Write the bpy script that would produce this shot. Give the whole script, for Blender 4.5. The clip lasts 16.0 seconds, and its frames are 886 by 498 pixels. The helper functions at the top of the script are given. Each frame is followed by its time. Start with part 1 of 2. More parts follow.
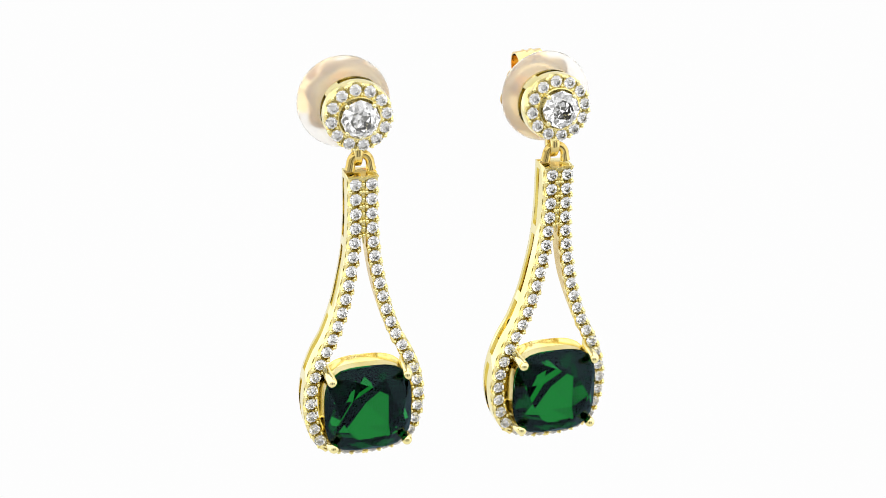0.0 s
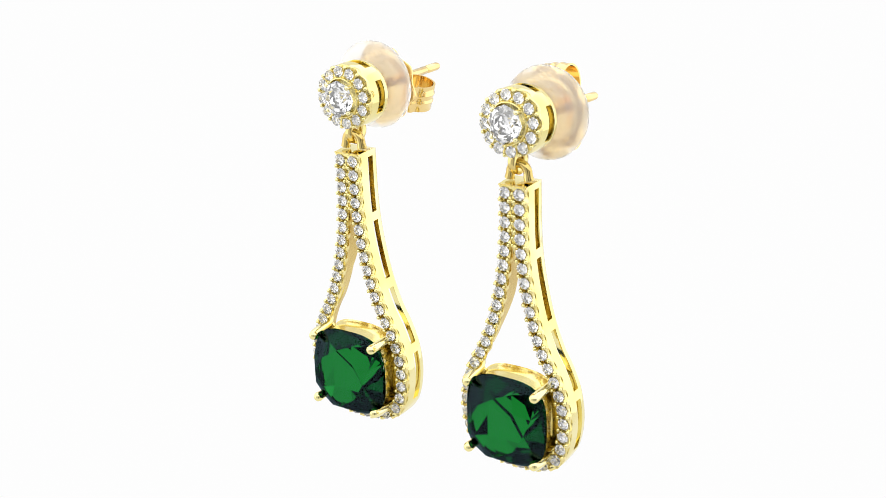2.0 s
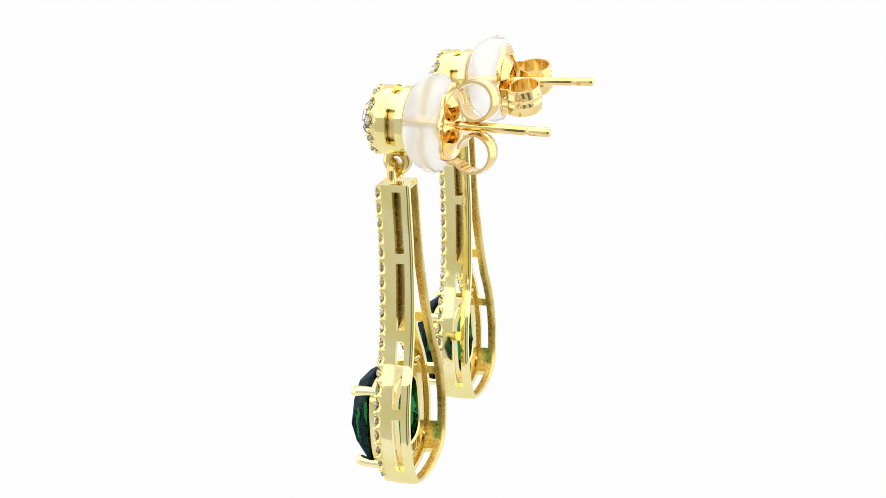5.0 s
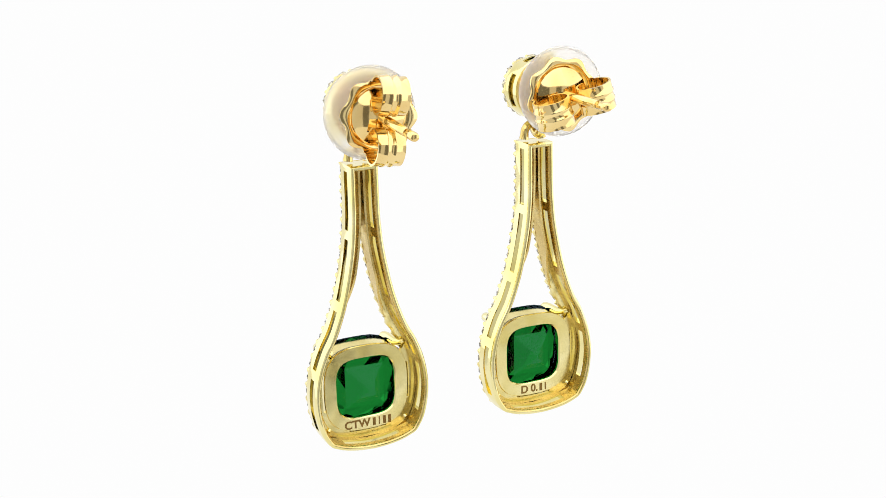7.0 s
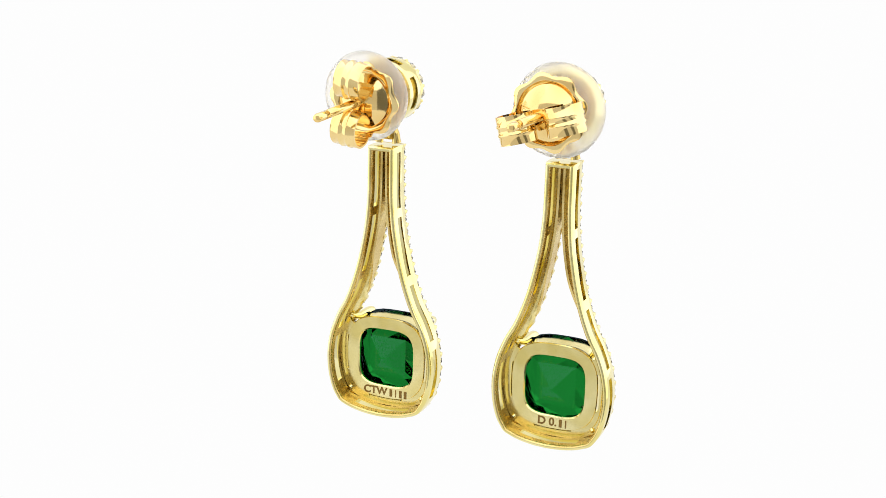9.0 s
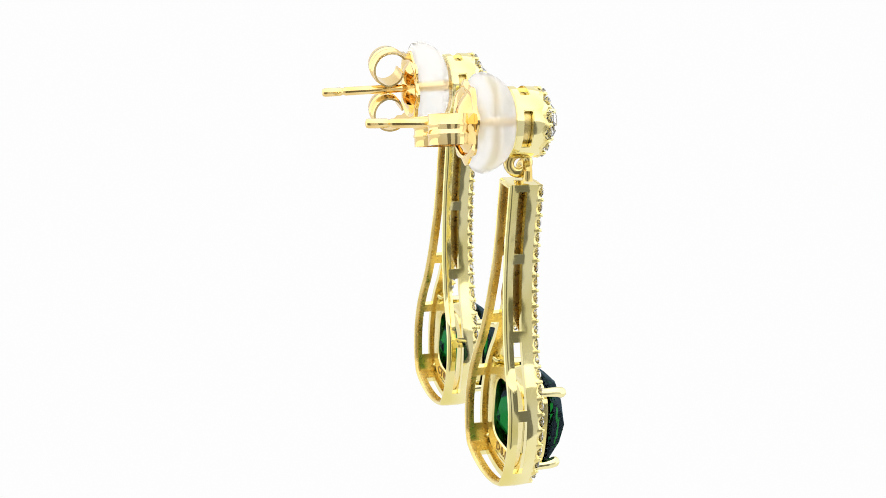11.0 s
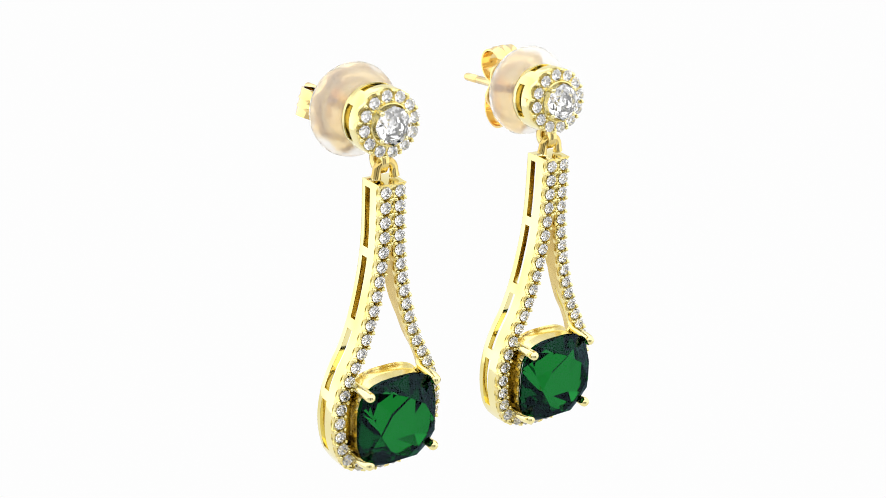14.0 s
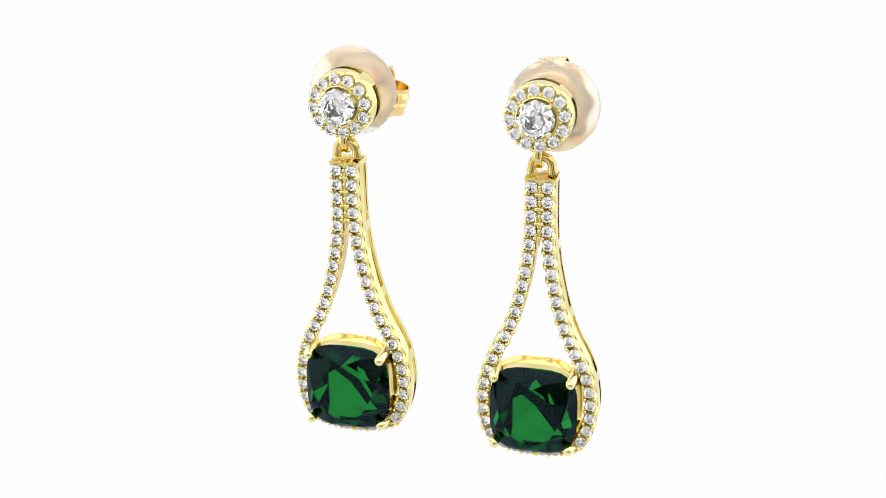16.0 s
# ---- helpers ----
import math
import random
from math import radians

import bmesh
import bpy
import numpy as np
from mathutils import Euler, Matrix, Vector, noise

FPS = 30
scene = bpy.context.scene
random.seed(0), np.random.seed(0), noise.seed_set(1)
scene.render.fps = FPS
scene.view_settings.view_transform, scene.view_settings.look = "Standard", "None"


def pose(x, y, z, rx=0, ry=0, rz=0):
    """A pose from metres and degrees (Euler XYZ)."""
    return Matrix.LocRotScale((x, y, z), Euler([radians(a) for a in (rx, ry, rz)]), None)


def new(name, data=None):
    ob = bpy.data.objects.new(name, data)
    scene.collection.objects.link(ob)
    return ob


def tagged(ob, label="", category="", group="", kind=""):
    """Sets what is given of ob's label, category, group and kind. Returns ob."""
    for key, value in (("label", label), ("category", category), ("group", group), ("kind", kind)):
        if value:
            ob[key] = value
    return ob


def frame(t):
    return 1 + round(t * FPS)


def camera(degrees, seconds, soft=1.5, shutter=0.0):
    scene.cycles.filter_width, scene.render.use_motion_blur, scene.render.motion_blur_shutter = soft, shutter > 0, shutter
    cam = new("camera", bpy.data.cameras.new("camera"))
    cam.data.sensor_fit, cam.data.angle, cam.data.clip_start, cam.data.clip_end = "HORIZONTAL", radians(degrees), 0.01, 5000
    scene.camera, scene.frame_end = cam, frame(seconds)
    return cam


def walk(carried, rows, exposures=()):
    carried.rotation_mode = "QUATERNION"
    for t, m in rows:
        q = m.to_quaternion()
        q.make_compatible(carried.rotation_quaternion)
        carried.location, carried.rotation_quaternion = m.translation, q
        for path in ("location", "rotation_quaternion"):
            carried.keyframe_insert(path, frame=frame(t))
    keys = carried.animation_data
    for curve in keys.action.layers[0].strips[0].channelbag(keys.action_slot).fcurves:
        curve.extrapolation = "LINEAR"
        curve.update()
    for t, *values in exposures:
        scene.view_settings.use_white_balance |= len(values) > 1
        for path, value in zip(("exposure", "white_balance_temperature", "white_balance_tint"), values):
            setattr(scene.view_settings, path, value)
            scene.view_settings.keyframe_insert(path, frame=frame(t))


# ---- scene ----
from functools import lru_cache

MM = 0.001
HEIGHT = 0.15          # of the lens over the table
TURN = 24.31           # degrees per second of the turntable
FRONT = 0.572          # the second at which the pair faces the lens

# ---- camera: it stands still ----
cam = camera(38.32, 16.0, soft=0.85)
EYE = pose(0, -0.1322, HEIGHT, 90 - 18.35, 0, 0.607) @ pose(0, 0, 0, 0, 0, 0.08)
walk(cam, [(0.0, EYE), (16.0, EYE)])

# ---- light: a glowing white photo tent with an opening for the lens ----
TENT_GLOW = 0.985
CEILING_GLOW = 1.9
SIDE_GLOW = 1.6
FRONT_GLOW = 0.70
# stronger glow of an unseen upper front, added to whiten the diamonds
HIGH_GLOW = 1.75
world = bpy.data.worlds.new("world")
world.use_nodes = True
world.node_tree.nodes["Background"].inputs[0].default_value = (0.37, 0.37, 0.345, 1)
world.node_tree.nodes["Background"].inputs[1].default_value = 0.50
scene.world = world


# ---- materials ----
def material(name):
    m = bpy.data.materials.new(name)
    m.use_nodes = True
    nt = m.node_tree
    return m, nt, nt.nodes["Principled BSDF"]


def glow(name, strength):
    m, nt, b = material(name)
    nt.nodes.remove(b)
    e = nt.nodes.new("ShaderNodeEmission")
    e.inputs[0].default_value = (1.0, 1.0, 1.0, 1)
    e.inputs[1].default_value = strength
    nt.links.new(e.outputs[0], nt.nodes["Material Output"].inputs[0])
    return m


def gold(name, dark, light, rough, bump=0.13, scale=300.0, swing=0.00012):
    """Polished metal with soft casting ripples and fine wear."""
    m, nt, b = material(name)
    tc = nt.nodes.new("ShaderNodeTexCoord")
    n1 = nt.nodes.new("ShaderNodeTexNoise")
    n1.inputs["Scale"].default_value = scale
    n1.inputs["Detail"].default_value = 1
    n2 = nt.nodes.new("ShaderNodeTexNoise")
    n2.inputs["Scale"].default_value = scale * 7
    n2.inputs["Detail"].default_value = 2
    ramp = nt.nodes.new("ShaderNodeValToRGB")
    ramp.color_ramp.elements[0].position, ramp.color_ramp.elements[1].position = 0.3, 0.7
    ramp.color_ramp.elements[0].color = (*dark, 1)
    ramp.color_ramp.elements[1].color = (*light, 1)
    r = nt.nodes.new("ShaderNodeMapRange")
    r.inputs["To Min"].default_value, r.inputs["To Max"].default_value = rough * 0.6, rough * 1.7
    bp = nt.nodes.new("ShaderNodeBump")
    bp.inputs["Strength"].default_value = bump
    bp.inputs["Distance"].default_value = swing
    for n in (n1, n2):
        nt.links.new(tc.outputs["Object"], n.inputs["Vector"])
    nt.links.new(n1.outputs["Fac"], ramp.inputs[0])
    nt.links.new(n2.outputs["Fac"], r.inputs["Value"])
    nt.links.new(n1.outputs["Fac"], bp.inputs["Height"])
    nt.links.new(ramp.outputs[0], b.inputs["Base Color"])
    nt.links.new(r.outputs[0], b.inputs["Roughness"])
    nt.links.new(bp.outputs[0], b.inputs["Normal"])
    b.inputs["Metallic"].default_value = 1
    return m


def clear(name, color, ior, rough=0.0):
    m, nt, b = material(name)
    b.inputs["Base Color"].default_value = (*color, 1)
    b.inputs["Roughness"].default_value = rough
    b.inputs["IOR"].default_value = ior
    b.inputs["Transmission Weight"].default_value = 1
    return m


GOLD = gold("yellow_gold", (0.80, 0.69, 0.25), (0.91, 0.825, 0.45), 0.07, 0.8, 240.0, 0.00024)
GOLD_BACK = gold("rose_tinged_gold", (0.80, 0.55, 0.20), (0.92, 0.73, 0.35), 0.09, 0.35)
GOLD_ROUGH = gold("cast_gold", (0.77, 0.63, 0.22), (0.91, 0.80, 0.40), 0.22, 0.10, 1300)
GOLD_SATIN = gold("satin_gold", (0.78, 0.65, 0.23), (0.91, 0.81, 0.41), 0.15, 0.30, 330, 0.00014)
# same gold with the brown shade of the recesses put into its colour
GOLD_SHADED = gold("shaded_recess_gold", (0.60, 0.43, 0.13), (0.80, 0.64, 0.27), 0.25)
# loops' gold: contact shade and dark reflections are put into its darker colour
GOLD_LOOP_SHADED = gold("shaded_loop_gold", (0.58, 0.43, 0.14), (0.80, 0.65, 0.28), 0.07, 0.7, 500, 0.0002)
DIAMOND = clear("diamond", (1, 1, 1), 2.42)
GREEN, _nt, _b = material("green_gemstone")
_nt.nodes.remove(_b)
# light that goes straight through keeps the body colour, light thrown back inside loses much of it
_through = _nt.nodes.new("ShaderNodeBsdfRefraction")
_through.inputs["Color"].default_value = (0.098, 0.47, 0.175, 1)
_through.inputs["Roughness"].default_value = 0.0
_through.inputs["IOR"].default_value = 1.74
_back = _nt.nodes.new("ShaderNodeBsdfGlossy")
_back.inputs["Color"].default_value = (0.11, 0.17, 0.21, 1)
_back.inputs["Roughness"].default_value = 0.0
_fresnel = _nt.nodes.new("ShaderNodeFresnel")
_fresnel.inputs["IOR"].default_value = 1.74
_both = _nt.nodes.new("ShaderNodeMixShader")
_nt.links.new(_fresnel.outputs[0], _both.inputs[0])
_nt.links.new(_through.outputs[0], _both.inputs[1])
_nt.links.new(_back.outputs[0], _both.inputs[2])
_nt.links.new(_both.outputs[0], _nt.nodes["Material Output"].inputs[0])
PLASTIC = clear("clear_silicone", (1.0, 0.985, 0.955), 1.15, 0.34)
PLASTIC.node_tree.nodes["Principled BSDF"].inputs["Transmission Weight"].default_value = 0.80
DARK = material("engraving_shadow")[0]
DARK.node_tree.nodes["Principled BSDF"].inputs["Base Color"].default_value = (0.27, 0.165, 0.05, 1)
DARK.node_tree.nodes["Principled BSDF"].inputs["Metallic"].default_value = 1
DARK.node_tree.nodes["Principled BSDF"].inputs["Roughness"].default_value = 0.5


# ---- mesh helpers (millimetres in, metres out) ----
def mesh(name, bm, mat, smooth=None):
    """smooth: None flat, else the angle in degrees up to which edges are smoothed."""
    bmesh.ops.recalc_face_normals(bm, faces=bm.faces)
    if smooth:
        for f in bm.faces:
            f.smooth = True
        for e in bm.edges:
            e.smooth = len(e.link_faces) == 2 and e.calc_face_angle(0) < radians(smooth)
    bmesh.ops.scale(bm, vec=(MM, MM, MM), verts=bm.verts)
    me = bpy.data.meshes.new(name)
    bm.to_mesh(me)
    bm.free()
    me.materials.append(mat)
    return me


def part(name, me, parent, m=None, label=""):
    ob = new(name, me)
    ob.parent = parent
    if m is not None:
        m = m.copy()
        m.translation *= MM
        ob.matrix_basis = m
    return tagged(ob, label) if label else ob


def lathe(bm, profile, n=32, axis="y", closed=False):
    """Turn (radius, height) pairs round an axis."""
    rings = []
    for r, h in profile:
        ring = []
        for k in range(n if r > 1e-6 else 1):
            a = 2 * math.pi * k / n
            c, s = r * math.cos(a), r * math.sin(a)
            ring.append(bm.verts.new({"y": (c, h, s), "z": (c, s, h), "x": (h, c, s)}[axis]))
        rings.append(ring)
    pairs = list(zip(rings, rings[1:])) + ([(rings[-1], rings[0])] if closed else [])
    for a, b in pairs:
        for k in range(n):
            q = [a[k % len(a)], a[(k + 1) % len(a)], b[(k + 1) % len(b)], b[k % len(b)]]
            q = list(dict.fromkeys(q))
            if len(q) > 2:
                bm.faces.new(q)
    return bm


def tube(bm, points, radius, n=10, closed=False):
    """A round wire along points."""
    pts = [Vector(p) for p in points]
    count = len(pts)
    rings = []
    side = None
    for i, p in enumerate(pts):
        a = pts[(i - 1) % count] if closed or i else pts[0]
        b = pts[(i + 1) % count] if closed or i < count - 1 else pts[-1]
        d = (b - a).normalized()
        if side is None:
            side = d.orthogonal().normalized()
        side = (side - d * side.dot(d)).normalized()
        up = d.cross(side)
        r = radius[i] if isinstance(radius, (list, tuple)) else radius
        rings.append([bm.verts.new(p + (side * math.cos(2 * math.pi * k / n) + up * math.sin(2 * math.pi * k / n)) * r) for k in range(n)])
    for a, b in list(zip(rings, rings[1:])) + ([(rings[-1], rings[0])] if closed else []):
        for k in range(n):
            bm.faces.new((a[k], a[(k + 1) % n], b[(k + 1) % n], b[k]))
    if not closed:
        bm.faces.new(rings[0])
        bm.faces.new(rings[-1])
    return bm


def box(bm, lo, hi):
    v = [bm.verts.new((x, y, z)) for x in (lo[0], hi[0]) for y in (lo[1], hi[1]) for z in (lo[2], hi[2])]
    for f in ((0, 1, 3, 2), (4, 6, 7, 5), (0, 4, 5, 1), (2, 3, 7, 6), (0, 2, 6, 4), (1, 5, 7, 3)):
        bm.faces.new([v[i] for i in f])


def cells(bm, rows, columns, solid, closed):
    """A sheet of solid cells. rows[i][j] gives the (outer, inner) points; solid(i, j) says which cells are filled."""
    ni = len(rows) if closed else len(rows) - 1
    nj = columns
    cache = {}

    def v(i, j, k):
        key = (i % len(rows), j, k)
        if key not in cache:
            cache[key] = bm.verts.new(rows[key[0]][j][k])
        return cache[key]

    full = lambda i, j: 0 <= j < nj and (closed or 0 <= i < ni) and solid(i % ni, j)
    for i in range(ni):
        for j in range(nj):
            if not full(i, j):
                continue
            for k in (0, 1):
                bm.faces.new((v(i, j, k), v(i + 1, j, k), v(i + 1, j + 1, k), v(i, j + 1, k))).material_index = k
            for di, dj, a, b in ((-1, 0, (i, j), (i, j + 1)), (1, 0, (i + 1, j), (i + 1, j + 1)), (0, -1, (i, j), (i + 1, j)), (0, 1, (i, j + 1), (i + 1, j + 1))):
                if not full(i + di, j + dj):
                    bm.faces.new((v(*a, 0), v(*b, 0), v(*b, 1), v(*a, 1)))


# ---- the outline of the drop: half profile of its stone row, from the top to the bottom's middle ----
PROFILE = [(0.84, 0.8), (0.85, -1.5), (0.89, -4.6), (1.13, -7.8), (1.66, -11.0), (2.44, -14.3), (3.56, -17.4), (4.71, -19.6), (5.53, -21.8), (5.93, -24.2), (5.82, -26.4), (5.34, -28.3), (4.58, -29.62)]
FOOT = [(4.58, -29.62), (3.2, -30.14), (1.6, -30.44), (0.0, -30.54)]
FIRST, FOOT_FIRST = 0.8, 1.15      # along the lines to the first stones
PITCH, FOOT_PITCH = 1.575, 1.38    # from stone to stone


def smooth_line(points, n):
    """Points spread evenly along a curve that goes through the given ones."""
    p = [Vector((x, z)) for x, z in points]
    p = [p[0] * 2 - p[1], *p, p[-1] * 2 - p[-2]]
    fine = []
    for a, b, c, d in zip(p, p[1:], p[2:], p[3:]):
        for k in range(16):
            t = k / 16
            fine.append(0.5 * ((2 * b) + (c - a) * t + (2 * a - 5 * b + 4 * c - d) * t * t + (3 * b - a - 3 * c + d) * t ** 3))
    fine.append(p[-2])
    along = [0.0]
    for a, b in zip(fine, fine[1:]):
        along.append(along[-1] + (b - a).length)
    out = []
    for k in range(n):
        s = along[-1] * k / (n - 1)
        i = min(max(i for i, x in enumerate(along) if x <= s + 1e-9), len(fine) - 2)
        f = (s - along[i]) / max(along[i + 1] - along[i], 1e-9)
        out.append(fine[i].lerp(fine[i + 1], f))
    return out


def normals(line):
    """Unit vectors to the left of the way along an open line."""
    out = []
    for i in range(len(line)):
        d = (line[min(i + 1, len(line) - 1)] - line[max(i - 1, 0)]).normalized()
        out.append(Vector((-d.y, d.x)))
    return out


SIDE = smooth_line(PROFILE, 241)
BASE = smooth_line(FOOT, 31)
HALF = 0.75            # half the width of a stone row
DEPTH = 3.55           # from the stone row's face to the back edge


# ---- stones ----
@lru_cache(None)
def brilliant(r, n=8):
    bm = bmesh.new()
    def ring(rad, y, turn, count=n):
        return [bm.verts.new((rad * math.cos(2 * math.pi * (k + turn) / count), y, rad * math.sin(2 * math.pi * (k + turn) / count))) for k in range(count)]
    def zig(a, b, late):
        for k in range(n):
            bm.faces.new((a[k], a[(k + 1) % n], b[(k + late) % n]))
            bm.faces.new((b[(k + late) % n], b[(k + late + 1) % n], a[(k + 1) % n]))
    table = ring(r * 0.56, -r * 0.33, 0)
    star = ring(r * 0.80, -r * 0.21, 0.5)
    edge = ring(r, -r * 0.03, 0)
    low = ring(r, r * 0.03, 0)
    last = ring(r * 0.55, r * 0.42, 0.5)
    zig(table, star, 0)
    zig(star, edge, 1)
    for k in range(n):
        bm.faces.new((edge[k], edge[(k + 1) % n], low[(k + 1) % n], low[k]))
    zig(low, last, 0)
    tip = bm.verts.new((0, r * 0.84, 0))
    for k in range(n):
        bm.faces.new((last[k], last[(k + 1) % n], tip))
    bm.faces.new(table)
    return mesh("brilliant", bm, DIAMOND)


def cushion(half, k, n, turn=0.0, power=3.0, tall=1.0):
    a = 2 * math.pi * (k + turn) / n
    c, s = math.cos(a), math.sin(a)
    r = half / (abs(c) ** power + abs(s) ** power) ** (1 / power)
    return r * c, r * s * tall


GEM_Z = -24.7


@lru_cache(None)
def gem_mesh():
    bm = bmesh.new()

    def ring(half, y, turn, power, n):
        out = []
        for k in range(n):
            x, z = cushion(half, k, n, turn, power, 1.05)
            out.append(bm.verts.new((x, y, z)))
        return out

    def corners(axis, diagonal, y):
        """Eight points: four on the axes and four on the diagonals."""
        out = []
        for k in range(8):
            a = math.pi * k / 4
            r = diagonal if k % 2 else axis
            out.append(bm.verts.new((r * math.cos(a), y, r * math.sin(a) * 1.05)))
        return out

    table = corners(3.35, 2.95, -3.85)
    star = ring(3.92, -3.22, 0.5, 3.2, 8)
    edge = ring(4.74, -1.85, 0.0, 3.4, 32)
    low = ring(4.74, -1.55, 0.0, 3.4, 32)
    mid = ring(3.85, -0.55, 0.5, 3.0, 16)
    square = corners(2.30, 3.25, 0.90)
    tip = bm.verts.new((0, 2.5, 0))
    bm.faces.new(table)
    for k in range(8):
        k1 = (k + 1) % 8
        bm.faces.new((table[k], table[k1], star[k]))
        bm.faces.new((table[k], star[k - 1], edge[4 * k]))
        bm.faces.new((table[k], star[k], edge[4 * k]))
        for d in range(4):
            bm.faces.new((star[k], edge[4 * k + d], edge[(4 * k + d + 1) % 32]))
        bm.faces.new((square[k], mid[2 * k - 1], mid[2 * k]))
        bm.faces.new((square[k], square[k1], mid[2 * k + 1], mid[2 * k]))
        bm.faces.new((square[k], square[k1], tip))
    for k in range(16):
        k1 = (k + 1) % 16
        for d in (0, 1):
            bm.faces.new((mid[k], low[(2 * k + d) % 32], low[(2 * k + d + 1) % 32]))
        bm.faces.new((mid[k], mid[k1], low[(2 * k + 2) % 32]))
    for k in range(32):
        bm.faces.new((edge[k], edge[(k + 1) % 32], low[(k + 1) % 32], low[k]))
    return mesh("gem", bm, GREEN)


# ---- metal of the drop ----
def scallops(line, first, step):
    """How far the edge is cut away beside each stone (1) and between two stones (0), along a line."""
    along, out = 0.0, []
    for i, p in enumerate(line):
        along += (p - line[i - 1]).length if i else 0.0
        gap = (along - first + step / 2) % step - step / 2
        out.append(max(0.0, 1 - (gap / (0.40 * step)) ** 2) ** 0.5 if along > first - step / 2 else 0.0)
    return out


@lru_cache(None)
def wall_mesh():
    """The thin outer wall with its openings, all round the drop."""
    off = HALF - 0.02
    right = [p + q * off for p, q in zip(SIDE, normals(SIDE))]
    base = [p + q * off for p, q in zip(BASE, normals(BASE))]
    right_in = [p + q * (off - 0.56) for p, q in zip(SIDE, normals(SIDE))]
    base_in = [p + q * (off - 0.56) for p, q in zip(BASE, normals(BASE))]
    corner, corner_in = (right[-1] + base[0]) / 2, (right_in[-1] + base_in[0]) / 2
    half_out = right[:-1] + [corner] + base[1:]
    half_in = right_in[:-1] + [corner_in] + base_in[1:]
    top_in = Vector((half_in[0].x, half_in[0].y - 0.50))
    loop = list(zip(half_out, half_in))
    loop[0] = (half_out[0], top_in)
    dips = scallops(SIDE, FIRST, PITCH)[:-1] + scallops(BASE, FOOT_FIRST, FOOT_PITCH)
    left = [(Vector((-a.x, a.y)), Vector((-b.x, b.y))) for a, b in loop[-2::-1]]
    loop = loop + left
    dips = dips + dips[-2::-1]
    rows = []
    for (a, b), dip in zip(loop, dips):
        deep = DEPTH + 0.15 * max(0.0, -a.y) / 30
        more = deep - DEPTH
        out = (a - b).normalized()
        row = []
        for y in (0.20 + 0.42 * dip, 0.84, 1.22, 1.70 + more * 0.6, 2.60 + more, 3.05 + more, deep - 0.28):
            swell = 0.10 * (1 - ((y - 0.34) / (deep - 0.34) * 2 - 1) ** 2)
            row.append(((a.x + out.x * swell, y, a.y + out.y * swell), (b.x, y, b.y)))
        for inset, back in ((0.04, 0.16), (0.11, 0.06), (0.20, 0.0)):
            row.append(((a.x - out.x * inset, deep - back, a.y - out.y * inset), (b.x + out.x * inset, deep - back, b.y + out.y * inset)))
        rows.append(row)
    gaps = [(0.1, -6.2), (-7.3, -13.9), (-15.0, -21.4), (-22.4, -28.2)]
    count = len(loop)

    def solid(i, j):
        if j != 3:
            return True
        z = (loop[i][0].y + loop[(i + 1) % count][0].y) / 2
        x = abs(loop[i][0].x + loop[(i + 1) % count][0].x) / 2
        if i == count - 1:
            return True
        if z < -29.75:
            return x > 3.4
        return not any(lo < z < hi for hi, lo in gaps)

    bm = bmesh.new()
    cells(bm, rows, 9, solid, True)
    bmesh.ops.recalc_face_normals(bm, faces=bm.faces)
    bmesh.ops.bevel(bm, geom=[e for e in bm.edges if len(e.link_faces) == 2 and e.calc_face_angle(0) > radians(60)], offset=0.06, segments=2, affect="EDGES", clamp_overlap=True)
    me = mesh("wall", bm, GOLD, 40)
    me.materials.append(GOLD_SHADED)      # inner side darker: the recess's shade is put into its colour
    return me


def stations():
    """Where the small stones sit on one side and on the foot, with the way outward."""
    def walk_line(line, first, step, count):
        along, out = 0.0, []
        nv = normals(line)
        target = first
        for i in range(len(line) - 1):
            d = (line[i + 1] - line[i]).length
            while along + d >= target and len(out) < count:
                f = (target - along) / d
                out.append((line[i].lerp(line[i + 1], f), nv[i]))
                target += step
            along += d
        return out
    return walk_line(SIDE, FIRST, PITCH, 21), walk_line(BASE, FOOT_FIRST, FOOT_PITCH, 3)


SIDE_STONES, FOOT_STONES = stations()


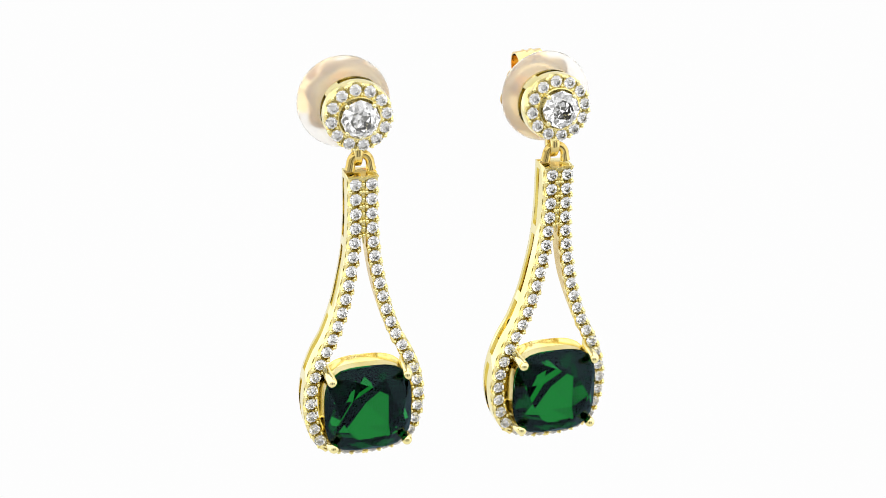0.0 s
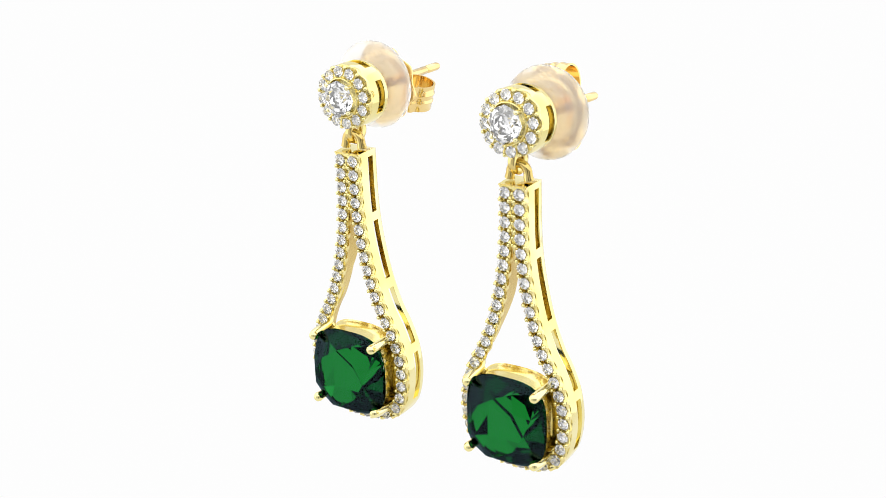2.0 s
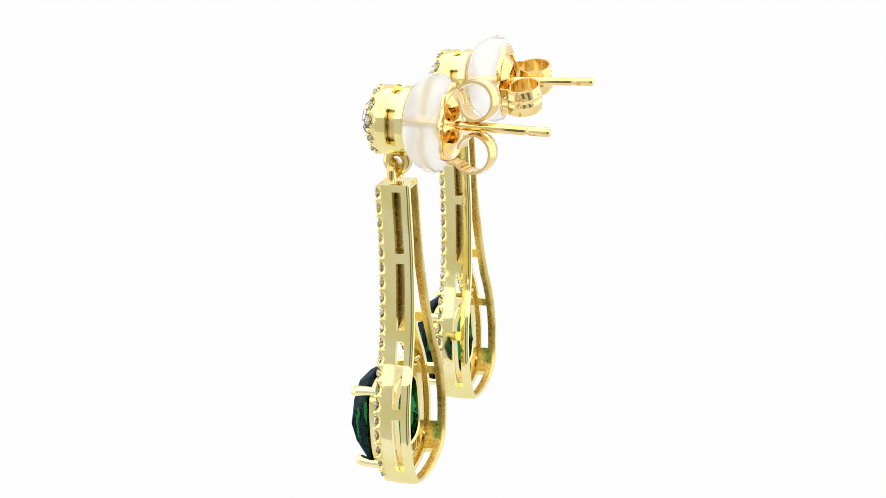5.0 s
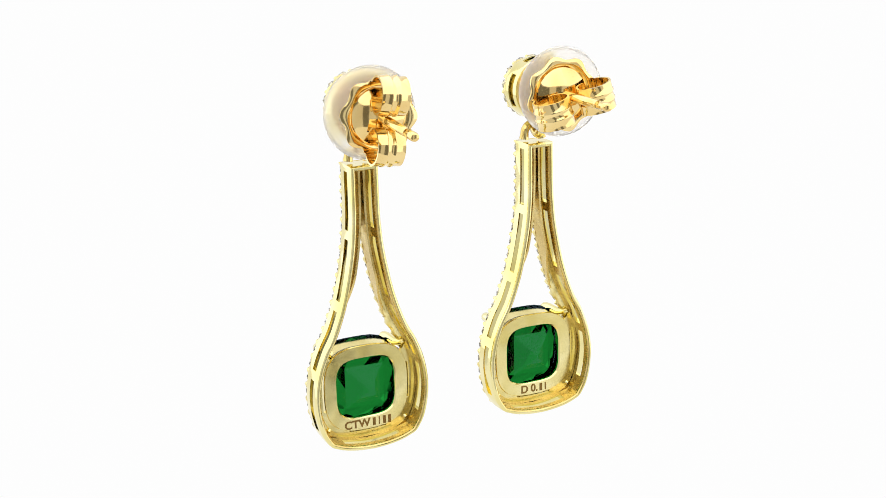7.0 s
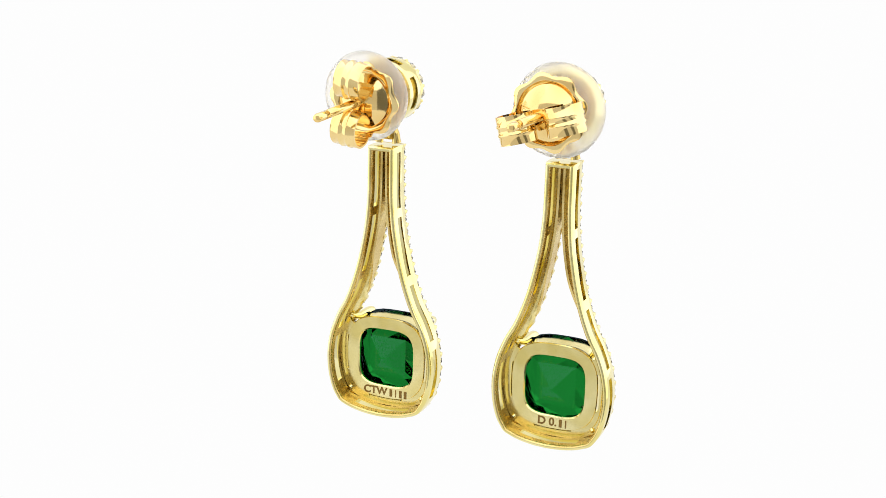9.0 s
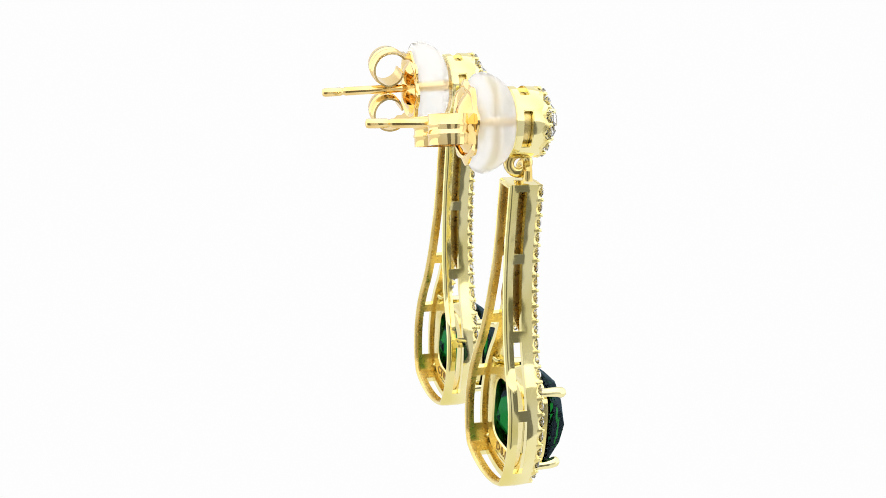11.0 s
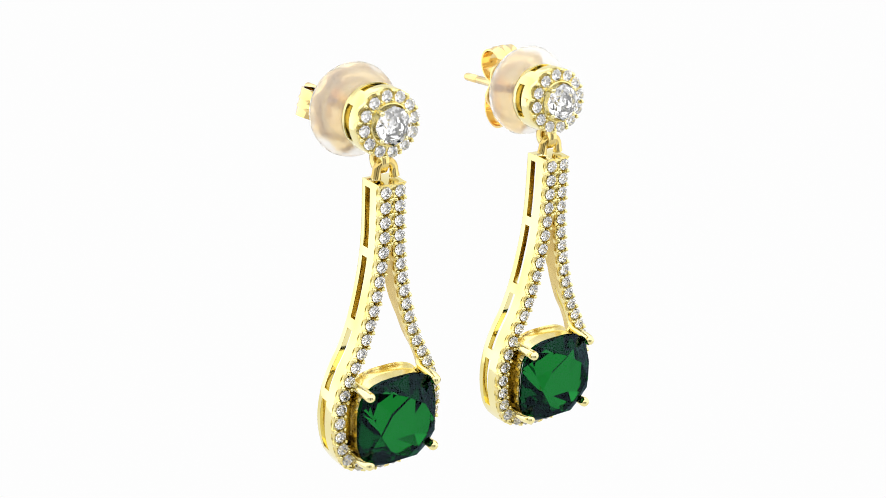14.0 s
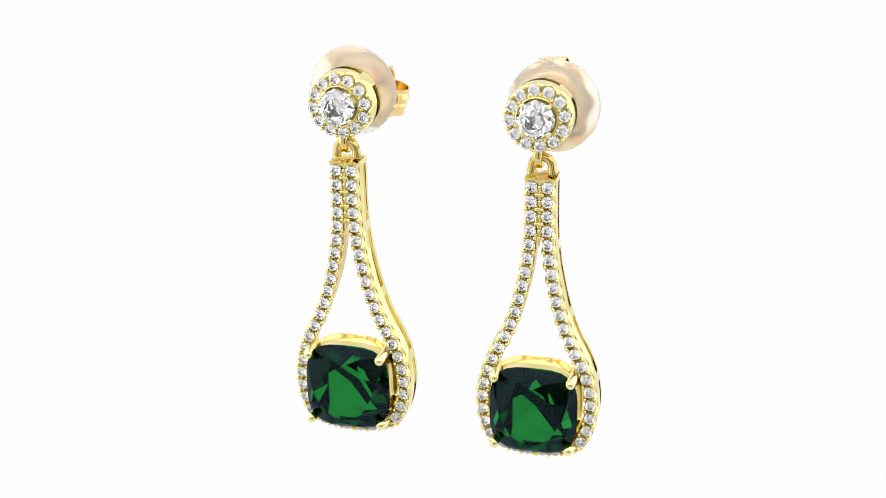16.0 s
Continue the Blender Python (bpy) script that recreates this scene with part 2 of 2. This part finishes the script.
@lru_cache(None)
def row_mesh(which):
    """A stone row's plate: scalloped along its edges, with a seat for every stone."""
    line = SIDE if which == "side" else BASE
    stones = SIDE_STONES if which == "side" else FOOT_STONES
    nv = normals(line)
    bm = bmesh.new()
    rows = []
    first = FIRST if which == "side" else FOOT_FIRST
    step = PITCH if which == "side" else FOOT_PITCH
    along = 0.0
    fine, fn = [], []
    for i in range(len(line) - 1):
        for k in range(2):
            fine.append(line[i].lerp(line[i + 1], k / 2))
            fn.append(nv[i].lerp(nv[i + 1], k / 2))
    fine.append(line[-1])
    fn.append(nv[-1])
    for i, p in enumerate(fine):
        if i:
            along += (p - fine[i - 1]).length
        gap = (along - first + step / 2) % step - step / 2
        w = HALF - 0.04 - 0.06 * math.cos(2 * math.pi * gap / step)
        cut = max(0.0, 1 - (gap / (0.40 * step)) ** 2) ** 0.5
        row = []
        for u in (-1.0, -0.82, -0.6, -0.35, 0.0, 0.35, 0.6, 0.82, 1.0):
            rho = math.hypot(gap, u * w)
            y = (0.08 if abs(u) == 1 else 0.0) + (0.45 if abs(u) > 0.8 else 0.90) * max(0.0, 0.70 - rho)
            if abs(u) < 0.4:
                y += 0.55 * max(0.0, 1 - ((step / 2 - abs(gap)) / 0.30) ** 2)
            y += {1.0: 0.38, 0.82: 0.22}.get(abs(u), 0.0) * cut
            at = (p.x + fn[i].x * w * u, p.y + fn[i].y * w * u)
            row.append(((at[0], y, at[1]), (at[0], 0.62 if abs(u) == 1 else 0.70 if abs(u) > 0.8 else 1.0 - 0.2 * abs(u), at[1])))
        rows.append(row)
    cells(bm, rows, 8, lambda i, j: True, False)
    return mesh("row_plate", bm, GOLD_ROUGH, 45)


@lru_cache(None)
def inner_wall_mesh():
    """The strand's low wall towards the drop's middle, dying out downward."""
    nv = normals(SIDE)
    rows = []
    for p, q in zip(SIDE, nv):
        if p.y < -17.0:
            break
        f = max(0.0, min(1.0, (p.y + 17.0) / 6.0))
        high = 0.75 + 1.75 * f * f * (3 - 2 * f)
        a, b = p - q * (HALF - 0.30), p - q * (HALF - 0.06)
        a.x, b.x = max(a.x, 0.26), max(b.x, 0.02)
        rows.append([((a.x, y, a.y), (b.x, y, b.y)) for y in (0.50, 0.62, high - 0.04, high)])
    bm = bmesh.new()
    cells(bm, rows, 3, lambda i, j: True, False)
    # shade inside the strand is painted in with the darker gold
    return mesh("inner_wall", bm, GOLD_SHADED, 45)


@lru_cache(None)
def bead_mesh(r):
    bm = bmesh.new()
    bmesh.ops.create_icosphere(bm, subdivisions=1, radius=r)
    bmesh.ops.scale(bm, vec=(1, 1.2, 1), verts=bm.verts)
    return mesh("bead", bm, GOLD, 60)


@lru_cache(None)
def basket_mesh():
    """The cushion-shaped seat of the gemstone: a flared wall with a flat rim behind."""
    bm = bmesh.new()
    n = 64
    levels = [(4.72, -1.30, 3.4), (4.60, 0.0, 3.4), (4.62, 0.6, 3.4), (4.85, 1.0, 3.2), (5.0, 1.35, 3.0), (4.92, 1.50, 3.0), (3.58, 1.50, 3.8), (3.45, 1.35, 3.8), (3.5, 1.0, 3.8), (4.15, 0.75, 3.4), (4.25, -0.8, 3.4), (4.55, -1.30, 3.4)]
    rings = [[bm.verts.new((cushion(h, k, n, 0, p)[0], y, cushion(h, k, n, 0, p)[1])) for k in range(n)] for h, y, p in levels]
    for a, b in zip(rings, rings[1:] + rings[:1]):
        for k in range(n):
            bm.faces.new((a[k], a[(k + 1) % n], b[(k + 1) % n], b[k]))
    return mesh("basket", bm, GOLD_SATIN, 40)


@lru_cache(None)
def ledge_mesh():
    """The shelf between seat and outer wall: open above, parted from the seat by three curved slits."""
    bm = bmesh.new()
    n = 96
    rows = []
    for k in range(n):
        away = abs(k * 360 / n % 90 - 45)
        inner = 4.80 if away < 19 else 5.20
        rows.append([((x, y, z), (x, y + 0.30, z)) for (x, z), y in ((cushion(inner, k, n, 0, 3.2), 1.10), (cushion(5.44, k, n, 0, 3.1), 1.10), (cushion(5.50, k, n, 0, 3.1), 0.92), (cushion(5.95, k, n, 0, 3.0), 0.92))])
    cells(bm, rows, 3, lambda i, j: rows[i][1][0][2] < 4.2 and rows[(i + 1) % n][1][0][2] < 4.2, True)
    return mesh("ledge", bm, GOLD_SATIN, 40)


@lru_cache(None)
def prong_mesh():
    """A claw that rises along y and leans over the stone (towards -x, -z)."""
    bm = bmesh.new()
    pts = [(0.60, 1.42, 0.60), (0.40, 1.15, 0.40), (0.10, 0.1, 0.10), (0.06, -1.8, 0.06), (0.0, -2.4, 0.0), (-0.08, -2.78, -0.08), (-0.11, -3.04, -0.11), (-0.13, -3.22, -0.13), (-0.14, -3.31, -0.14)]
    tube(bm, pts, [0.22, 0.34, 0.46, 0.51, 0.55, 0.57, 0.51, 0.36, 0.14], 12)
    return mesh("prong", bm, GOLD, 60)


@lru_cache(None)
def cap_mesh():
    """The top of the drop with the hanging loop's foot."""
    bm = bmesh.new()
    box(bm, (-1.42, 0.40, 0.40), (1.42, DEPTH - 0.1, 0.62))
    box(bm, (-1.50, 0.02, 0.42), (1.50, 0.44, 0.82))
    box(bm, (-1.2, 0.80, -2.4), (1.2, 1.0, 0.45))
    # the sliver that fills the fork between the two strands
    front, rear = [[bm.verts.new((x, y, z)) for x, z in ((-0.22, 0.70), (0.22, 0.70), (0.22, -5.0), (0.06, -6.6), (-0.06, -6.6), (-0.22, -5.0))] for y in (0.26, 0.60)]
    bm.faces.new(front)
    bm.faces.new(rear[::-1])
    for k in range(6):
        bm.faces.new((front[k], rear[k], rear[(k + 1) % 6], front[(k + 1) % 6]))
    bmesh.ops.bevel(bm, geom=list(bm.edges), offset=0.08, segments=2, affect="EDGES")
    return mesh("cap", bm, GOLD_ROUGH, 40)


@lru_cache(None)
def bail_mesh():
    bm = bmesh.new()
    r = 1.02
    pts = [(-r - 0.1, 1.55, 1.1), (-r - 0.02, 1.55, 1.5)] + [(-r * math.cos(a), 1.55, 1.75 + r * 1.02 * math.sin(a)) for a in [math.pi * k / 14 for k in range(15)]] + [(r + 0.02, 1.55, 1.5), (r + 0.1, 1.55, 1.1)]
    tube(bm, pts, [0.54, 0.50] + [0.47] * 15 + [0.50, 0.54], 12)
    return mesh("bail", bm, GOLD_LOOP_SHADED, 60)


# ---- metal of the stud (its own space: the axis is y, the face looks to -y) ----
def halo_dip(turn):
    """How far the rim is cut away beside a halo stone, at that part of a full turn."""
    gap = (turn * 12 - 0.25 + 0.5) % 1 - 0.5
    return max(0.0, 1 - (gap / 0.40) ** 2) ** 0.5


@lru_cache(None)
def cup_mesh():
    n = 144
    rows = []
    for k in range(n):
        c, v = math.cos(2 * math.pi * k / n), math.sin(2 * math.pi * k / n)
        rows.append([((r * c, y, r * v), (2.95 * c, y, 2.95 * v)) for y, r in ((0.10 + 0.42 * halo_dip(k / n), 3.42), (0.70, 3.49), (1.10, 3.53), (1.70, 3.55), (2.62, 3.54), (3.05, 3.51), (3.35, 3.45))])
    bm = bmesh.new()
    cells(bm, rows, 6, lambda i, j: j != 3 or ((i + 12) % 36) >= 24 or 96 < i < 120, True)
    bmesh.ops.recalc_face_normals(bm, faces=bm.faces)
    bmesh.ops.bevel(bm, geom=[e for e in bm.edges if len(e.link_faces) == 2 and e.calc_face_angle(0) > radians(50)], offset=0.07, segments=2, affect="EDGES")
    return mesh("cup", bm, GOLD, 40)


@lru_cache(None)
def face_mesh():
    """The stud's face plate with a wavy rim and a raised collar for the middle stone."""
    bm = bmesh.new()
    n = 96
    def ring(r, y, wave=0.0):
        return [bm.verts.new(((r + wave * math.cos(12 * 2 * math.pi * k / n)) * math.cos(2 * math.pi * k / n), y, (r + wave * math.cos(12 * 2 * math.pi * k / n)) * math.sin(2 * math.pi * k / n))) for k in range(n)]
    rings = [ring(3.38, 1.2), ring(3.50, 0.30, 0.05), ring(3.46, 0.05, 0.06), ring(3.25, 0.0), ring(3.02, 0.0), ring(2.8, 0.0), ring(2.6, 0.0), ring(2.4, 0.0), ring(2.25, 0.0), ring(2.20, -0.42), ring(2.08, -0.46), ring(2.02, 0.3), ring(1.9, 0.9), ring(0.3, 1.3)]
    for r, deep in zip(rings[1:4], (0.38, 0.34, 0.16)):
        for k, v in enumerate(r):
            v.co.y += deep * halo_dip(k / n)
    for r in rings[2:9]:
        for v in r:
            d = min(math.hypot(v.co.x - 2.84 * math.cos(2 * math.pi * (q + 0.25) / 12), v.co.z - 2.84 * math.sin(2 * math.pi * (q + 0.25) / 12)) for q in range(12))
            v.co.y += 0.90 * max(0.0, 0.69 - d)
    for a, b in zip(rings, rings[1:]):
        for k in range(n):
            bm.faces.new((a[k], a[(k + 1) % n], b[(k + 1) % n], b[k]))
    bm.faces.new(rings[-1])
    return mesh("face", bm, GOLD_ROUGH, 45)


@lru_cache(None)
def back_plate_mesh():
    bm = bmesh.new()
    lathe(bm, [(0.0, 1.40), (2.90, 1.40), (2.90, 3.02), (2.96, 3.02), (2.96, 3.33), (0.0, 3.33)], 48)
    # darker colour stands in for shade behind the cup's openings
    return mesh("back_plate", bm, GOLD_SHADED, 40)


@lru_cache(None)
def small_prong_mesh():
    bm = bmesh.new()
    tube(bm, [(0, 0.4, 0), (0, -0.9, 0), (-0.03, -1.1, 0), (-0.06, -1.22, 0), (-0.07, -1.27, 0)], [0.25, 0.26, 0.27, 0.19, 0.04], 8)
    return mesh("small_prong", bm, GOLD, 60)


@lru_cache(None)
def stud_loop_mesh():
    bm = bmesh.new()
    lathe(bm, [(0.52, -0.30), (0.60, -0.40), (1.30, -0.42), (1.44, -0.30), (1.44, 0.30), (1.30, 0.42), (0.60, 0.40), (0.52, 0.30)], 32, "x", True)
    bmesh.ops.translate(bm, vec=(0, 1.75, -4.10), verts=bm.verts)
    return mesh("stud_loop", bm, GOLD_LOOP_SHADED, 50)


@lru_cache(None)
def post_mesh():
    bm = bmesh.new()
    lathe(bm, [(0, 3.3), (0.47, 3.3), (0.47, 14.75), (0.40, 14.88), (0.36, 15.0), (0.40, 15.12), (0.47, 15.25), (0.47, 17.0), (0.40, 17.22), (0.22, 17.30), (0, 17.30)], 20)
    return mesh("post", bm, GOLD_BACK, 35)


@lru_cache(None)
def butterfly_plate_mesh():
    """A dished plate with a scalloped edge."""
    bm = bmesh.new()
    n = 96
    def ring(r, y, wave):
        return [bm.verts.new(((r + wave * math.cos(8 * 2 * math.pi * k / n)) * math.cos(2 * math.pi * k / n), y, (r + wave * math.cos(8 * 2 * math.pi * k / n)) * math.sin(2 * math.pi * k / n))) for k in range(n)]
    front = [(0.45, 8.10, 0), (1.0, 8.05, 0), (1.6, 7.90, 0), (2.2, 7.64, 0), (2.65, 7.34, 0), (2.9, 7.22, 0.0), (3.12, 7.34, 0.02), (3.38, 7.44, 0.07), (3.68, 7.40, 0.14), (3.94, 7.28, 0.23)]
    rings = [ring(*p) for p in front] + [ring(r, y + 0.22, w) for r, y, w in front[::-1]]
    for a, b in zip(rings, rings[1:] + rings[:1]):
        for k in range(n):
            bm.faces.new((a[k], a[(k + 1) % n], b[(k + 1) % n], b[k]))
    return mesh("butterfly_plate", bm, GOLD_BACK, 50)


@lru_cache(None)
def curl_mesh():
    """One rolled ear of the friction back, rising to +z; its strip has two raised ribs."""
    bm = bmesh.new()
    path = [(7.45, 3.45), (7.75, 3.75)]
    for k in range(37):
        a = radians(38 + 305 * k / 36)
        r = 1.98 if k < 26 else 1.98 - 0.05 * (k - 26)
        path.append((9.85 - r * math.cos(a), 2.55 + r * math.sin(a)))
    rows = []
    across = [-1.45, -0.62, -0.50, -0.36, -0.24, 0.24, 0.36, 0.50, 0.62, 1.45]
    lift = [0, 0, 0.10, 0.10, 0, 0, 0.10, 0.10, 0, 0]
    for y, z in path:
        nx = Vector((y - 9.85, z - 2.55)).normalized()
        rows.append([((x, y + nx.x * h, z + nx.y * h), (x, y - nx.x * 0.22, z - nx.y * 0.22)) for x, h in zip(across, lift)])
    cells(bm, rows, len(across) - 1, lambda i, j: True, False)
    return mesh("curl", bm, GOLD_BACK, 50)


@lru_cache(None)
def disc_mesh():
    bm = bmesh.new()
    lathe(bm, [(0.52, 3.42), (2.4, 3.42), (3.2, 3.55), (3.9, 4.0), (4.4, 4.7), (4.75, 5.4), (4.90, 6.0), (4.72, 6.6), (4.1, 7.0), (3.3, 7.14), (2.4, 7.18), (0.52, 7.2)], 64, closed=True)
    return mesh("disc", bm, PLASTIC, 60)


def engraving(text, bars, parent):
    """Dark cut letters on the rim behind the stone; figures too worn to read are short bars."""
    cu = bpy.data.curves.new("letters", "FONT")
    cu.body = text
    cu.size = 1.30 * MM
    cu.align_x, cu.align_y = "LEFT", "CENTER"
    cu.extrude = 0.02 * MM
    cu.offset = 0.035 * MM
    tmp = bpy.data.objects.new("letters", cu)
    scene.collection.objects.link(tmp)
    bpy.context.view_layer.update()
    me = bpy.data.meshes.new_from_object(tmp.evaluated_get(bpy.context.evaluated_depsgraph_get()))
    bpy.data.objects.remove(tmp)
    me.materials.clear()
    me.materials.append(DARK)
    wide = max(v.co.x for v in me.vertices) / MM
    whole = wide + 0.62 * len(bars)
    part("engraving", me, parent, pose(whole / 2, 1.515, -4.22, 90, 0, 180), "worn engraved letters")
    for k, w in enumerate(bars):
        bm = bmesh.new()
        box(bm, (-w / 2, -0.02, -0.46), (w / 2, 0.02, 0.46))
        part("engraved_bar", mesh("bar", bm, DARK), parent, pose(whole / 2 - wide - 0.45 - 0.62 * k, 1.515, -4.22))


# ---- one earring ----
def earring(text, bars, label, shift, lean, stud_turn, stud_pitch, nut_turn, ears, tilt, disc_shift, slide):
    """Origin: between the two top stones of the drop."""
    top = tagged(new("drop_earring"), label, "earring", "pair of earrings")
    drop = pose(slide, -0.08, 0, tilt, 0, lean)
    frame_ob = part("drop_frame", wall_mesh(), top, drop, "polished yellow gold openwork frame")
    part("top_cap", cap_mesh(), frame_ob)
    part("hanging_loop", bail_mesh(), frame_ob)
    mirror = Matrix.Diagonal((-1, 1, 1, 1))
    for k, m in enumerate((Matrix.Identity(4), mirror)):
        part("gallery_strip", row_mesh("side"), frame_ob, m)
        part("gallery_strip", row_mesh("foot"), frame_ob, m)
        part("inner_wall", inner_wall_mesh(), frame_ob, m)
    def station(sign, p, q, stones, name):
        part(name, brilliant(0.655), frame_ob, pose(sign * p.x, -0.05, p.y, 0, 37 * stones % 45, 0))
    for sign in (1, -1):
        for line in (SIDE_STONES, FOOT_STONES):
            for i, (p, q) in enumerate(line):
                station(sign, p, q, i + 3, "small_diamond")
                if i + 1 < len(line):
                    p2, q2 = line[i + 1]
                    mid, out = (p + p2) / 2, (q + q2).normalized()
                    for side in (-1, 1):
                        w = mid + out * side * 0.54
                        part("bead", bead_mesh(0.25), frame_ob, pose(sign * w.x, -0.02, w.y))
    for k in range(4):
        for dz in (0.0, -0.79):
            part("bead", bead_mesh(0.25), frame_ob, pose(0, 0.12, -PITCH * k + dz))
    seat = part("stone_seat", basket_mesh(), top, drop @ pose(0, 0, GEM_Z), "polished yellow gold seat")
    part("green_gemstone", gem_mesh(), top, drop @ pose(0, 0, GEM_Z), "faceted deep green cushion-cut gemstone")
    part("seat_shelf", ledge_mesh(), seat)
    for sx in (1, -1):
        for sz in (1, -1):
            part("prong", prong_mesh(), seat, pose(sx * 4.10, 0, sz * 4.02 + 0.12) @ Matrix.Diagonal((sx, 1, sz, 1)))
    engraving(text, bars, seat)
    stud = pose(*shift, stud_pitch, 0, stud_turn)
    cup = part("stud_cup", cup_mesh(), top, stud, "round yellow gold cup with cut-out sides")
    part("stud_face", face_mesh(), cup)
    part("back_plate", back_plate_mesh(), cup)
    part("stud_loop", stud_loop_mesh(), cup)
    for k in range(12):
        a = 2 * math.pi * (k + 0.25) / 12
        part("halo_diamond", brilliant(0.64), cup, pose(2.84 * math.cos(a), -0.22, 2.84 * math.sin(a), 0, 50 * k, 0))
        for r in (2.36, 3.30):
            b = 2 * math.pi * (k + 0.75) / 12
            part("bead", bead_mesh(0.25), cup, pose(r * math.cos(b), -0.06, r * math.sin(b)))
    part("center_diamond", brilliant(2.02), cup, pose(0, -0.95, 0), "round brilliant-cut white diamond")
    for k in range(4):
        part("small_prong", small_prong_mesh(), cup, pose(0, 0, 0, 0, 45 + 90 * k, 0) @ pose(1.92, 0, 0))
    part("post", post_mesh(), top, stud, "straight rose-tinged gold post")
    nut = part("butterfly_back", butterfly_plate_mesh(), top, stud @ pose(0, 0, 0, 0, nut_turn, 0), "scalloped rose-tinged gold friction back")
    part("curl", curl_mesh(), nut, pose(ears, 0, 0))
    part("curl", curl_mesh(), nut, pose(ears, 0, 0) @ Matrix.Diagonal((1, 1, -1, 1)))
    part("clear_disc", disc_mesh(), top, stud @ pose(disc_shift, 0, 0.1), "clear silicone disc")
    return top


# ---- the tent ----
def sheet(name, corners, mat, label):
    bm = bmesh.new()
    v = [bm.verts.new(c) for c in corners]
    bm.faces.new(v)
    g = bmesh.ops.extrude_face_region(bm, geom=list(bm.faces))
    mid = Vector((0, 0, 150))
    c = sum((Vector(p) for p in corners), Vector()) / len(corners)
    d = (Vector(corners[1]) - Vector(corners[0])).cross(Vector(corners[2]) - Vector(corners[1])).normalized()
    if d.dot(c - mid) < 0:
        d = -d
    bmesh.ops.translate(bm, vec=d * 3, verts=[x for x in g["geom"] if isinstance(x, bmesh.types.BMVert)])
    return tagged(new(name, mesh(name, bm, mat)), label, kind="structure")


def tent():
    side, ceil, back, front, high = glow("tent_side", SIDE_GLOW), glow("tent_ceiling", CEILING_GLOW), glow("tent_back", TENT_GLOW), glow("tent_front", FRONT_GLOW), glow("front_fill_glow", HIGH_GLOW)
    W, B, F, H = 320, 420, -185, 480
    # floor and back wall are one swept sheet
    bm = bmesh.new()
    prof = [(F, 0)] + [(B - 120 + 120 * math.sin(radians(a)), 120 - 120 * math.cos(radians(a))) for a in range(0, 91, 6)] + [(B, H)]
    rows = [[((x, y, z), (x, y + 3, z - 3)) for x in (-W, W)] for y, z in prof]
    cells(bm, rows, 1, lambda i, j: True, False)
    tagged(new("backdrop", mesh("backdrop", bm, back, 40)), "seamless white sweep glowing evenly", kind="structure")
    sheet("wall_west", [(-W, F, 0), (-W, B, 0), (-W, B, H), (-W, F, H)], side, "white translucent tent side lit from outside")
    sheet("wall_east", [(W, F, 0), (W, B, 0), (W, B, H), (W, F, H)], side, "white translucent tent side lit from outside")
    sheet("ceiling", [(-W, F, H), (W, F, H), (W, B, H), (-W, B, H)], ceil, "white translucent tent roof lit by lamps")
    hx, right, low = 27, 32, 190
    sheet("wall_front_left", [(-W, F, 0), (-hx, F, 0), (-hx, F, low), (-W, F, low)], front, "white tent front panel")
    sheet("wall_front_right", [(right, F, 0), (106, F, 0), (106, F, low), (right, F, low)], front, "white tent front panel")
    # gap from 106 to 180 is added so the gold reflects dark streaks
    sheet("wall_front_end", [(180, F, 0), (W, F, 0), (W, F, low), (180, F, low)], front, "white tent front panel beyond a gap added for dark reflections")
    # added fill above the opening, brighter than the panels below
    sheet("front_fill_panel", [(-W, F, low), (W, F, low), (W, F, H), (-W, F, H)], high, "unseen white front panel, added brighter to whiten the diamonds")


tent()
PAIR = [
    (earring("CTW", (0.34, 0.12, 0.34, 0.34), "yellow gold drop earring with green cushion gemstone, friction back upright", (-0.39, -0.10, 7.15), 2.11, -0.06, -0.37, -6.0, 0.0, 3.15, 0.5, 0.0), (10.05, -4.69, HEIGHT * 1000 - 34.81)),
    (earring("D 0.", (0.34, 0.16), "yellow gold drop earring with green cushion gemstone, friction back turned sideways", (-0.12, 0.12, 6.90), 2.25, 0.0, 2.93, 105.0, 0.75, 3.44, -0.6, 0.18), (-11.11, -5.12, HEIGHT * 1000 - 34.46)),
]


def motions():
    for thing, (x, y, z) in PAIR:
        rows = []
        for k in range(33):
            t = k * 0.5
            rows.append((t, pose(0, 0, 0, 0, 0, -TURN * (t - FRONT)) @ pose(x * MM, y * MM, z * MM)))
        walk(thing, rows)


motions()
